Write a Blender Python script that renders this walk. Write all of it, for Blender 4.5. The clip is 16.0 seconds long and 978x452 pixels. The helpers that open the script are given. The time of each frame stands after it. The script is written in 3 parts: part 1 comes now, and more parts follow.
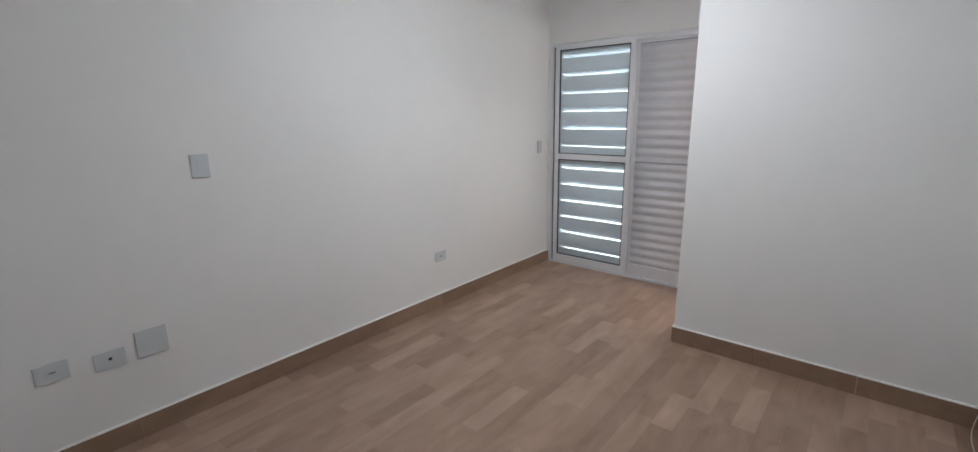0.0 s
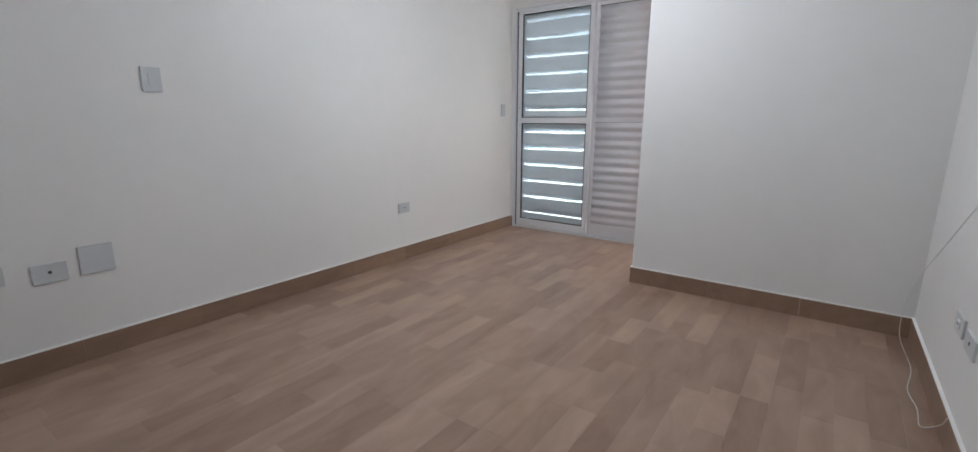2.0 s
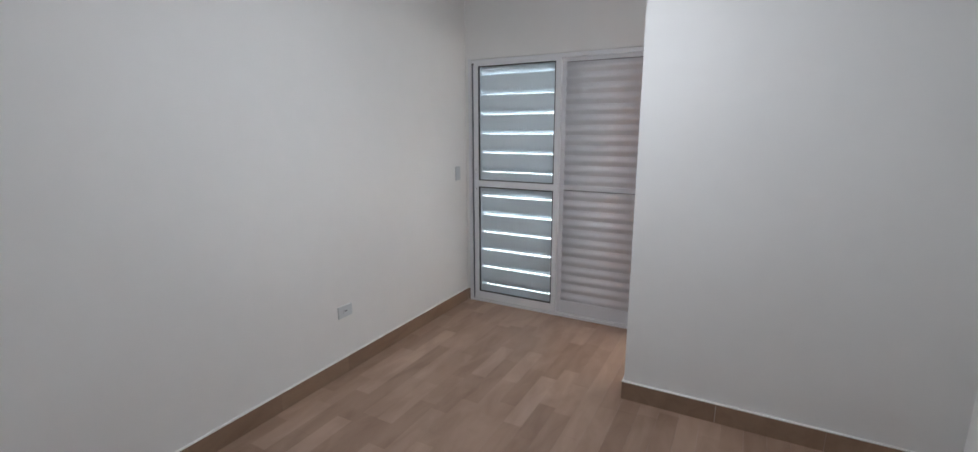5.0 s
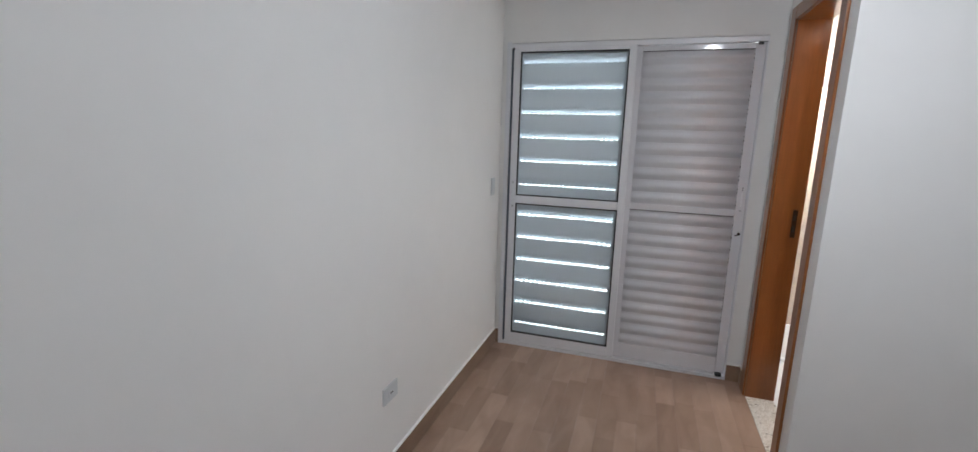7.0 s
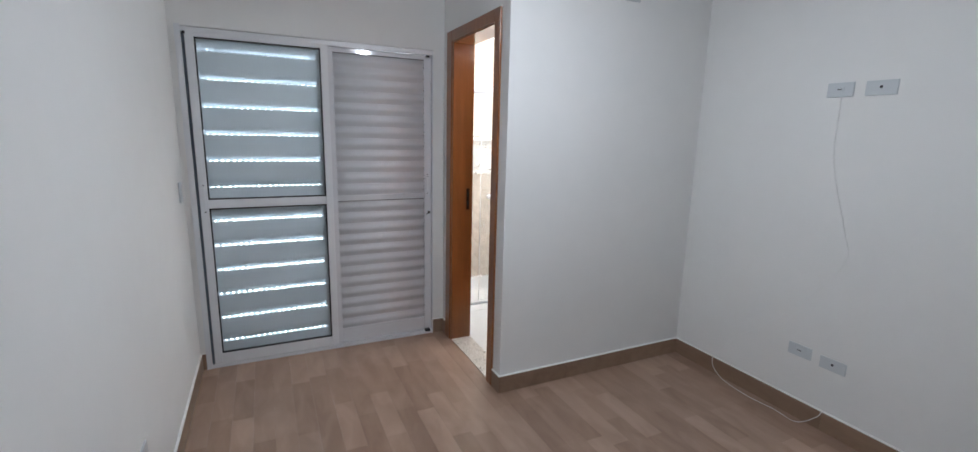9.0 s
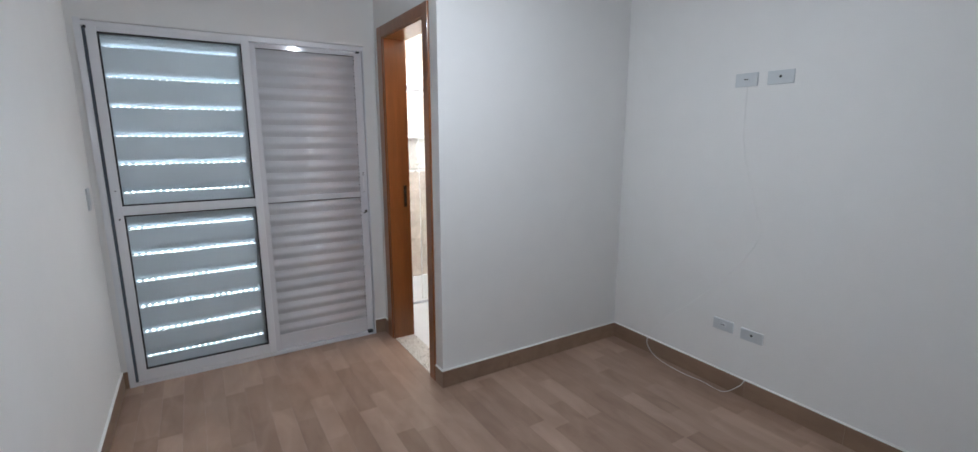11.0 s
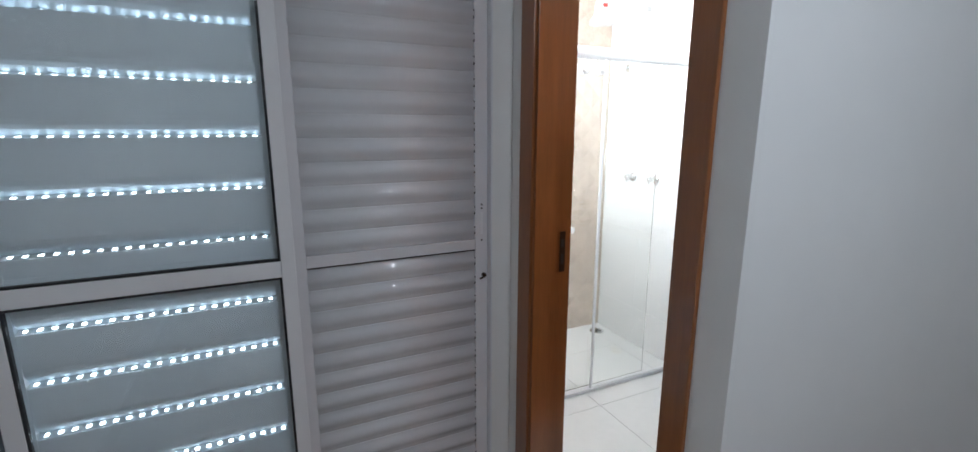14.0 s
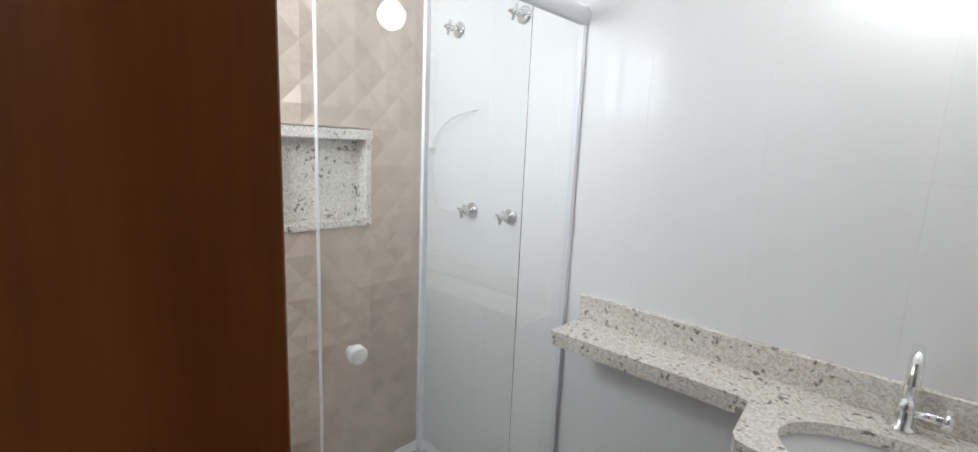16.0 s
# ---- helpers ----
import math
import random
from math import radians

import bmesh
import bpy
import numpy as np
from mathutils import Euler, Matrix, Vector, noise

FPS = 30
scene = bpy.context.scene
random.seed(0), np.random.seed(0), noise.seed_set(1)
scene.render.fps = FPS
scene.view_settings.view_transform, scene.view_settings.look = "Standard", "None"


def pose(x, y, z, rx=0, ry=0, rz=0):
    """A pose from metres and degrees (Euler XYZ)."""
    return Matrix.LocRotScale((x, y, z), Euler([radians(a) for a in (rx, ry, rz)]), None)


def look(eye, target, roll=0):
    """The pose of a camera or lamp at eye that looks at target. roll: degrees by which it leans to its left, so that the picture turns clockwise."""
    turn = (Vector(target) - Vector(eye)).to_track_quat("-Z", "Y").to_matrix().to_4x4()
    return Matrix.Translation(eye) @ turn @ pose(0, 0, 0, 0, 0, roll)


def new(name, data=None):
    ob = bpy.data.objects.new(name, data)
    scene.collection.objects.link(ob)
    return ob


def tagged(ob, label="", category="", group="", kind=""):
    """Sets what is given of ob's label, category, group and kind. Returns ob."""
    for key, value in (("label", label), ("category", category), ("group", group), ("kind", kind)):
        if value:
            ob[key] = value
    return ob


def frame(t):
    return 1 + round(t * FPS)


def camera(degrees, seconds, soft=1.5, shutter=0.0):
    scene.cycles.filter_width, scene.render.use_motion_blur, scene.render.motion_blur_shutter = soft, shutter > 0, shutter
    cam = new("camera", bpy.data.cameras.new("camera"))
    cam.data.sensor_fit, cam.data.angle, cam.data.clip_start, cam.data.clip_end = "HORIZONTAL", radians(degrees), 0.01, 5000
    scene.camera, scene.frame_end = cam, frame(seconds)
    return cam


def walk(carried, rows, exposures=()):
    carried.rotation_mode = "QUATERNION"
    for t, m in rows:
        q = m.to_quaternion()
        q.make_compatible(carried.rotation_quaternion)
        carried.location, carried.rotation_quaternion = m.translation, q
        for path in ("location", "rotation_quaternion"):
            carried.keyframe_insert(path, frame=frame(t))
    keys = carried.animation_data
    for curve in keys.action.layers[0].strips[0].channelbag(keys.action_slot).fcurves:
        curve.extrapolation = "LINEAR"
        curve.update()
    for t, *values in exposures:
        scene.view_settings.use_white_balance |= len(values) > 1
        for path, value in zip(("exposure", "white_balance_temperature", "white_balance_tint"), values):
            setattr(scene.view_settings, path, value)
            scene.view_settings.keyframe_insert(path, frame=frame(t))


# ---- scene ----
cam = camera(92.1, 16.0)
PATH = [
    (0, (0.246, 0.397, 1.554), (-1.006, 1.884, 1.085), -0.9),
    (0.5, (0.27, 0.354, 1.423), (-1.007, 1.822, 0.962), -0.6),
    (1, (0.323, 0.322, 1.288), (-0.974, 1.775, 0.833), -0.6),
    (1.5, (0.353, 0.32, 1.13), (-0.928, 1.79, 0.681), -0.7),
    (2, (0.336, 0.308, 1.125), (-0.806, 1.889, 0.683), 0.1),
    (2.5, (0.228, 0.276, 1.413), (-0.824, 1.917, 0.966), 0.1),
    (3, (0.173, 0.274, 1.596), (-0.84, 1.937, 1.143), -0.1),
    (3.5, (0.219, 0.38, 1.675), (-0.788, 2.048, 1.227), -0.8),
    (6, (-0.675, 1.101, 1.559), (-1.582, 2.841, 1.172), 0.4),
    (6.5, (-0.972, 1.21, 1.603), (-1.916, 2.925, 1.192), 0.1),
    (7, (-1.418, 1.247, 1.566), (-2.027, 3.113, 1.184), 1.6),
    (7.5, (-1.696, 1.322, 1.593), (-1.853, 3.275, 1.192), 2.6),
    (8, (-1.887, 1.302, 1.696), (-1.543, 3.22, 1.245), 2.2),
    (8.5, (-1.961, 1.184, 1.62), (-1.266, 3.016, 1.22), 2.1),
    (9, (-1.957, 1.075, 1.602), (-1.109, 2.844, 1.214), 1.4),
    (9.5, (-1.943, 0.997, 1.591), (-1.034, 2.736, 1.203), 0.5),
    (10, (-1.916, 0.932, 1.553), (-0.922, 2.625, 1.174), 0.3),
    (12.5, (-1.88, 1.613, 1.588), (-0.834, 3.273, 1.204), 0.0),
    (13, (-1.782, 1.98, 1.572), (-0.812, 3.685, 1.179), 0.1),
    (13.5, (-1.696, 2.412, 1.602), (-0.832, 4.166, 1.182), 0.2),
    (14, (-1.595, 2.843, 1.575), (-0.758, 4.613, 1.17), 0.1),
    (14.5, (-1.396, 3.249, 1.544), (-0.578, 5.029, 1.141), 0.0),
    (15, (-1.195, 3.597, 1.543), (-0.309, 5.341, 1.127), 0.3),
    (15.5, (-0.959, 3.854, 1.548), (0.313, 5.346, 1.154), 2.2),
    (16, (-0.674, 4.035, 1.519), (0.789, 5.357, 1.182), 2.5),
]
EXPOSURES = [
    (0, 0.07, 6700, 10), (1.5, 0.18, 6650, 10), (3, 0.05, 6500, 10), (6.5, -0.08, 6650, 10), (9.0, -0.05, 6350, 9), (12.5, -0.05, 6250, 8), (13.5, -0.28, 6150, 7),
    (14, -0.5, 6150, 7), (14.5, -0.95, 6200, 8), (15, -1.4, 6250, 10), (15.5, -1.55, 6250, 9), (16, -1.58, 6250, 8),
]
walk(cam, [(t, look(eye, target, roll)) for t, eye, target, roll in PATH], EXPOSURES)

# ---- world and light ----
ROOM_W, BULB_W, BATH_W, BATH_FILL_W, WIN_W, BALC_W, DAY_S = 21.5, 10.5, 24.0, 14.0, 54.0, 170.0, 3.0
world = bpy.data.worlds.new("sky")
scene.world = world
world.use_nodes = True
wn = world.node_tree.nodes
sky = wn.new("ShaderNodeTexSky")
sky.sky_type, sky.sun_disc, sky.sun_elevation, sky.sun_rotation = "NISHITA", False, radians(50), radians(200)
wn["Background"].inputs["Strength"].default_value = 0.12
world.node_tree.links.new(sky.outputs["Color"], wn["Background"].inputs["Color"])


def lamp(name, kind, m, energy, color, size=0.1, size_y=None):
    data = bpy.data.lights.new(name, kind)
    data.energy, data.color = energy, color
    if kind == "AREA":
        data.size = size
        if size_y:
            data.shape, data.size_y = "RECTANGLE", size_y
        else:
            data.shape = "DISK"
    else:
        data.shadow_soft_size = size
    ob = new(name, data)
    ob.matrix_world = m
    return ob


# ceiling lamp of the bedroom, wall lamp of the bathroom, daylight in the bathroom window, daylight outside the balcony door
# the bedroom bulb throws most of its light downwards, the rest all round
lamp("bedroom_lamp_light", "POINT", pose(-0.88, 2.40, 2.43), ROOM_W, (0.835, 0.905, 1.0), 0.038)
lamp("bedroom_bulb_light", "AREA", pose(-0.88, 2.40, 2.385), BULB_W, (0.835, 0.905, 1.0), 0.075)
lamp("bathroom_lamp_light", "POINT", pose(0.705, 3.985, 2.09), BATH_W, (1.0, 0.985, 0.965), 0.062)
# added fill that evens out the bathroom; no ceiling lamp is known there
lamp("bathroom_fill_light", "POINT", pose(0.12, 4.38, 2.44), BATH_FILL_W, (1.0, 0.985, 0.965), 0.07)
lamp("window_daylight", "AREA", pose(-0.70, 5.445, 1.925, 0, -90, 0), WIN_W, (0.93, 0.97, 1.0), 0.44, 0.48)
lamp("balcony_daylight", "AREA", look((-1.6, 4.84, 1.02), (-1.6, 4.6, 1.02)), BALC_W, (0.80, 0.92, 1.0), 1.6, 2.1)


# ---- materials ----
def material(name, color, rough=0.5, metal=0.0, coat=0.0, vary=0.0, scale=8.0, bump=0.0, bump_scale=60.0, stretch=(1, 1, 1), random=0.0, spec=0.5):
    """Principled surface with a two-scale tone variation and a fine relief, in object metres."""
    m = bpy.data.materials.new(name)
    m.use_nodes = True
    n, l = m.node_tree.nodes, m.node_tree.links
    b = n["Principled BSDF"]
    b.inputs["Roughness"].default_value, b.inputs["Metallic"].default_value = rough, metal
    b.inputs["Coat Weight"].default_value, b.inputs["Specular IOR Level"].default_value = coat, spec
    b.inputs["Base Color"].default_value = (*color, 1)
    tc, mp = n.new("ShaderNodeNewGeometry"), n.new("ShaderNodeMapping")
    l.new(tc.outputs["Position"], mp.inputs["Vector"])
    mp.inputs["Scale"].default_value = stretch
    if vary or random:
        big, fine = n.new("ShaderNodeTexNoise"), n.new("ShaderNodeTexNoise")
        big.inputs["Scale"].default_value, fine.inputs["Scale"].default_value = scale, scale * 7
        big.inputs["Detail"].default_value = 4
        l.new(mp.outputs["Vector"], big.inputs["Vector"]), l.new(mp.outputs["Vector"], fine.inputs["Vector"])
        add = n.new("ShaderNodeMath")
        add.operation, add.inputs[1].default_value = "MULTIPLY_ADD", 0.5
        l.new(fine.outputs["Fac"], add.inputs[0]), l.new(big.outputs["Fac"], add.inputs[2])
        mr = n.new("ShaderNodeMapRange")
        mr.inputs["From Min"].default_value, mr.inputs["From Max"].default_value = 0.45, 1.05
        mr.inputs["To Min"].default_value, mr.inputs["To Max"].default_value = 1 - vary, 1 + vary
        l.new(add.outputs[0], mr.inputs["Value"])
        last = mr.outputs["Result"]
        if random:
            oi, rr, mu = n.new("ShaderNodeObjectInfo"), n.new("ShaderNodeMapRange"), n.new("ShaderNodeMath")
            rr.inputs["To Min"].default_value, rr.inputs["To Max"].default_value = 1 - random, 1 + random
            l.new(oi.outputs["Random"], rr.inputs["Value"])
            mu.operation = "MULTIPLY"
            l.new(last, mu.inputs[0]), l.new(rr.outputs["Result"], mu.inputs[1])
            last = mu.outputs[0]
        hv = n.new("ShaderNodeVectorMath")
        hv.operation, hv.inputs[0].default_value = "SCALE", color
        l.new(last, hv.inputs["Scale"]), l.new(hv.outputs["Vector"], b.inputs["Base Color"])
    if bump:
        t, bp = n.new("ShaderNodeTexNoise"), n.new("ShaderNodeBump")
        t.inputs["Scale"].default_value, t.inputs["Detail"].default_value = bump_scale, 5
        bp.inputs["Strength"].default_value, bp.inputs["Distance"].default_value = bump, 0.002
        l.new(mp.outputs["Vector"], t.inputs["Vector"]), l.new(t.outputs["Fac"], bp.inputs["Height"]), l.new(bp.outputs["Normal"], b.inputs["Normal"])
    return m


def wood_floor(name, lo, hi, random):
    """Porcelain printed as wood: each strip takes its own tone between lo and hi, with grain along y."""
    m = material(name, lo, rough=0.29, bump=0.06, bump_scale=90, stretch=(6, 0.6, 1), spec=0.45)
    n, l = m.node_tree.nodes, m.node_tree.links
    b, g = n["Principled BSDF"], n.new("ShaderNodeNewGeometry")
    mp, ns, oi, ramp, mx = n.new("ShaderNodeMapping"), n.new("ShaderNodeTexNoise"), n.new("ShaderNodeObjectInfo"), n.new("ShaderNodeMath"), n.new("ShaderNodeMix")
    l.new(g.outputs["Position"], mp.inputs["Vector"])
    mp.inputs["Scale"].default_value = (5, 1.6, 5)
    ns.inputs["Scale"].default_value, ns.inputs["Detail"].default_value, ns.inputs["Distortion"].default_value = 2.0, 5, 0.8
    l.new(mp.outputs["Vector"], ns.inputs["Vector"])
    ramp.operation, ramp.inputs[1].default_value = "MULTIPLY_ADD", random
    l.new(oi.outputs["Random"], ramp.inputs[0])
    sub = n.new("ShaderNodeMath")
    sub.operation, sub.inputs[1].default_value = "SUBTRACT", random / 2
    l.new(ns.outputs["Fac"], sub.inputs[0]), l.new(sub.outputs[0], ramp.inputs[2])
    mx.data_type = "RGBA"
    mx.inputs[6].default_value, mx.inputs[7].default_value = (*lo, 1), (*hi, 1)
    l.new(ramp.outputs[0], mx.inputs["Factor"]), l.new(mx.outputs[2], b.inputs["Base Color"])
    return m


def granite_stone(name):
    m = material(name, (0.55, 0.51, 0.46), rough=0.18, coat=0.2)
    n, l = m.node_tree.nodes, m.node_tree.links
    b, g = n["Principled BSDF"], n.new("ShaderNodeNewGeometry")
    big, small, vo = n.new("ShaderNodeTexNoise"), n.new("ShaderNodeTexNoise"), n.new("ShaderNodeTexVoronoi")
    big.inputs["Scale"].default_value, small.inputs["Scale"].default_value, vo.inputs["Scale"].default_value = 12, 62, 190
    small.inputs["Detail"].default_value = 3
    for t in (big, small, vo):
        l.new(g.outputs["Position"], t.inputs["Vector"])
    base, dark = n.new("ShaderNodeValToRGB"), n.new("ShaderNodeValToRGB")
    base.color_ramp.elements[0].position, base.color_ramp.elements[0].color = 0.25, (0.60, 0.55, 0.49, 1)
    base.color_ramp.elements[1].position, base.color_ramp.elements[1].color = 0.7, (0.80, 0.77, 0.72, 1)
    dark.color_ramp.elements[0].position, dark.color_ramp.elements[0].color = 0.625, (0, 0, 0, 1)
    dark.color_ramp.elements[1].position, dark.color_ramp.elements[1].color = 0.70, (0.85, 0.85, 0.85, 1)
    half = n.new("ShaderNodeMath")
    half.operation, half.inputs[1].default_value = "MULTIPLY_ADD", 0.35
    l.new(big.outputs["Fac"], half.inputs[0])
    s2 = n.new("ShaderNodeMath")
    s2.operation, s2.inputs[1].default_value = "MULTIPLY", 0.75
    l.new(small.outputs["Fac"], s2.inputs[0]), l.new(s2.outputs[0], half.inputs[2])
    l.new(vo.outputs["Color"], base.inputs["Fac"]), l.new(half.outputs[0], dark.inputs["Fac"])
    mx = n.new("ShaderNodeMix")
    mx.data_type = "RGBA"
    mx.inputs[7].default_value = (0.16, 0.13, 0.11, 1)
    l.new(dark.outputs["Color"], mx.inputs["Factor"]), l.new(base.outputs["Color"], mx.inputs[6]), l.new(mx.outputs[2], b.inputs["Base Color"])
    return m


def clear_glass(name, tint=(0.97, 0.985, 0.98)):
    m = bpy.data.materials.new(name)
    m.use_nodes = True
    b = m.node_tree.nodes["Principled BSDF"]
    b.inputs["Base Color"].default_value, b.inputs["Roughness"].default_value = (*tint, 1), 0.0
    b.inputs["Transmission Weight"].default_value, b.inputs["IOR"].default_value = 1.0, 1.45
    return m


def glowing(name, color, strength):
    m = bpy.data.materials.new(name)
    m.use_nodes = True
    b = m.node_tree.nodes["Principled BSDF"]
    b.inputs["Base Color"].default_value = (*color, 1)
    b.inputs["Emission Color"].default_value, b.inputs["Emission Strength"].default_value = (*color, 1), strength
    return m


PAINT = material("white_wall_paint", (0.80, 0.795, 0.785), rough=0.65, vary=0.02, scale=1.2, bump=0.05, bump_scale=45, spec=0.3)
CEIL = material("white_ceiling_paint", (0.82, 0.82, 0.81), rough=0.8, vary=0.02, scale=1.0, bump=0.05)
GROUT = material("white_grout_line", (0.86, 0.86, 0.84), rough=0.7)
FLOOR = wood_floor("wood_look_porcelain", (0.228, 0.138, 0.097), (0.46, 0.318, 0.240), 0.55)
SKIRT = wood_floor("wood_look_skirting", (0.19, 0.115, 0.075), (0.35, 0.235, 0.165), 0.3)
SCREED = material("floor_joint", (0.24, 0.17, 0.125), rough=0.8, vary=0.1)
ALU = material("white_coated_aluminium", (0.74, 0.75, 0.78), rough=0.32, vary=0.02, scale=5, coat=0.15)
LOUVRE = material("white_coated_louvre", (0.715, 0.72, 0.755), rough=0.10, vary=0.02, scale=4, coat=0.6)
SHUT = material("shutter_slat_paint", (0.58, 0.635, 0.68), rough=0.35, vary=0.03, scale=6)
RUBBER = material("black_rubber", (0.012, 0.013, 0.015), rough=0.5)
RECESS_SHADE = material("recess_shade_grey", (0.10, 0.12, 0.145), rough=0.7, vary=0.1, scale=20)
DARK = material("dark_slot", (0.02, 0.02, 0.022), rough=0.6)
WOOD = material("varnished_door_wood", (0.25, 0.085, 0.024), rough=0.28, vary=0.18, scale=3, coat=0.3, bump=0.05, bump_scale=40, stretch=(9, 9, 0.6))
RAWWOOD = material("bare_wood_edge", (0.50, 0.33, 0.18), rough=0.6, vary=0.12, scale=5, stretch=(9, 9, 0.8))
BRONZE = material("dark_bronze_hardware", (0.045, 0.03, 0.022), rough=0.35, metal=0.8)
BRASS = material("aged_brass", (0.50, 0.38, 0.2), rough=0.35, metal=1.0)
PLASTIC = material("white_plastic_plate", (0.58, 0.61, 0.63), rough=0.3, vary=0.015)
WHITEPL = material("glossy_white_plastic", (0.86, 0.86, 0.86), rough=0.25)
TILE = material("glossy_white_tile", (0.85, 0.845, 0.845), rough=0.0, vary=0.01, scale=2)
TILEJ = material("tile_joint", (0.86, 0.86, 0.86), rough=0.5)
FLOORTILE = material("glossy_white_floor_tile", (0.80, 0.80, 0.80), rough=0.12, vary=0.03, scale=3)
BEIGE = material("embossed_beige_tile", (0.56, 0.47, 0.39), rough=0.25, vary=0.14, scale=7, random=0.05)
BEIGEJ = material("beige_tile_joint", (0.72, 0.66, 0.58), rough=0.7)
GRANITE = granite_stone("speckled_pale_granite")
SILL = granite_stone("threshold_granite")
CHROME = material("chrome", (0.82, 0.83, 0.84), rough=0.06, metal=1.0)
CERAMIC = material("white_ceramic", (0.86, 0.86, 0.86), rough=0.05, coat=0.4)
GLASS = clear_glass("clear_glass")
HOSE = material("white_hose", (0.80, 0.80, 0.79), rough=0.4)
STEEL = material("braided_steel_hose", (0.55, 0.55, 0.55), rough=0.35, metal=0.8, bump=0.5, bump_scale=600)
CABLE = material("pale_cable", (0.78, 0.78, 0.77), rough=0.5)
RED = material("red_label", (0.6, 0.05, 0.04), rough=0.5)
CONCRETE = material("balcony_concrete", (0.45, 0.45, 0.44), rough=0.8, vary=0.08, scale=3)
DAY = glowing("overcast_distance", (0.90, 0.95, 1.0), DAY_S)


# ---- mesh helpers ----
def mesh(name, bm, mat):
    me = bpy.data.meshes.new(name)
    bmesh.ops.recalc_face_normals(bm, faces=bm.faces)
    bm.to_mesh(me)
    bm.free()
    me.materials.append(mat)
    return me


def smooth(ob):
    for p in ob.data.polygons:
        p.use_smooth = True
    return ob


def part(name, bm, mat, parent=None, label=""):
    ob = new(name, bm if isinstance(bm, bpy.types.Mesh) else mesh(name, bm, mat))
    if parent:
        ob.parent = parent
    return tagged(ob, label)


def thing(name, label, category, group="", kind="", at=(0, 0, 0)):
    ob = new(name)
    ob.location = at
    return tagged(ob, label, category, group, kind)


def box(x0, x1, y0, y1, z0, z1, bm=None, bevel=0.0):
    own = bm is None
    bm = bmesh.new() if own else bm
    g = bmesh.ops.create_cube(bm, size=1.0)
    for v in g["verts"]:
        v.co = Vector(((x0 + x1) / 2 + v.co.x * (x1 - x0), (y0 + y1) / 2 + v.co.y * (y1 - y0), (z0 + z1) / 2 + v.co.z * (z1 - z0)))
    if bevel and own:
        bmesh.ops.bevel(bm, geom=bm.edges[:], offset=bevel, segments=2, affect="EDGES", profile=0.6)
    return bm


def tube(points, radius, segs=10, bm=None, caps=True):
    """A round bar along points; radius may be a list."""
    bm = bmesh.new() if bm is None else bm
    pts = [Vector(p) for p in points]
    rings, side = [], None
    for i, p in enumerate(pts):
        d = (pts[min(i + 1, len(pts) - 1)] - pts[max(i - 1, 0)]).normalized()
        if side is None:
            side = d.orthogonal().normalized()
        side = (side - d * side.dot(d)).normalized()
        up = d.cross(side)
        r = radius[i] if isinstance(radius, (list, tuple)) else radius
        rings.append([bm.verts.new(p + (side * math.cos(a) + up * math.sin(a)) * r) for a in (2 * math.pi * k / segs for k in range(segs))])
    for a, b in zip(rings, rings[1:]):
        for k in range(segs):
            bm.faces.new((a[k], a[(k + 1) % segs], b[(k + 1) % segs], b[k]))
    if caps:
        bm.faces.new(rings[0]), bm.faces.new(rings[-1])
    return bm


def curve_points(ctrl, steps=8):
    """Catmull-Rom through the control points."""
    c = [Vector(p) for p in ctrl]
    c = [2 * c[0] - c[1]] + c + [2 * c[-1] - c[-2]]
    out = []
    for i in range(1, len(c) - 2):
        for k in range(steps):
            t = k / steps
            out.append(0.5 * (2 * c[i] + (c[i + 1] - c[i - 1]) * t + (2 * c[i - 1] - 5 * c[i] + 4 * c[i + 1] - c[i + 2]) * t * t + (3 * c[i] - c[i - 1] - 3 * c[i + 1] + c[i + 2]) * t ** 3))
    return out + [c[-2]]


def sweep_x(profile, x0, x1, bm=None):
    """A closed (y, z) profile drawn out along x."""
    bm = bmesh.new() if bm is None else bm
    a, b = ([bm.verts.new((x, y, z)) for y, z in profile] for x in (x0, x1))
    n = len(profile)
    for k in range(n):
        bm.faces.new((a[k], a[(k + 1) % n], b[(k + 1) % n], b[k]))
    bm.faces.new(a), bm.faces.new(b[::-1])
    return bm


# ---- the large structure ----
LW, RW, DW, BW, BC, EY = -2.415, 0.795, 4.51, 3.478, -0.706, 0.3255
H = 2.70
BX0, BX1, BY0, BY1, BH = -0.552, 0.785, 3.60, 5.775, 2.56


def wall(name, blocks, mat=None, label="smooth white painted plaster wall"):
    bm = bmesh.new()
    for b in blocks:
        box(*b, bm=bm)
    return tagged(part(name, bm, mat or PAINT), label, "wall", kind="structure")


wall("wall_west", [(LW - 0.15, LW, -1.3, DW + 0.15, 0, H)])
wall("wall_north", [(LW, -2.365, DW, DW + 0.15, 0, H), (-2.365, -0.795, DW, DW + 0.15, 2.178, H), (-0.795, BX0 - 0.006, DW, DW + 0.15, 0, H)])
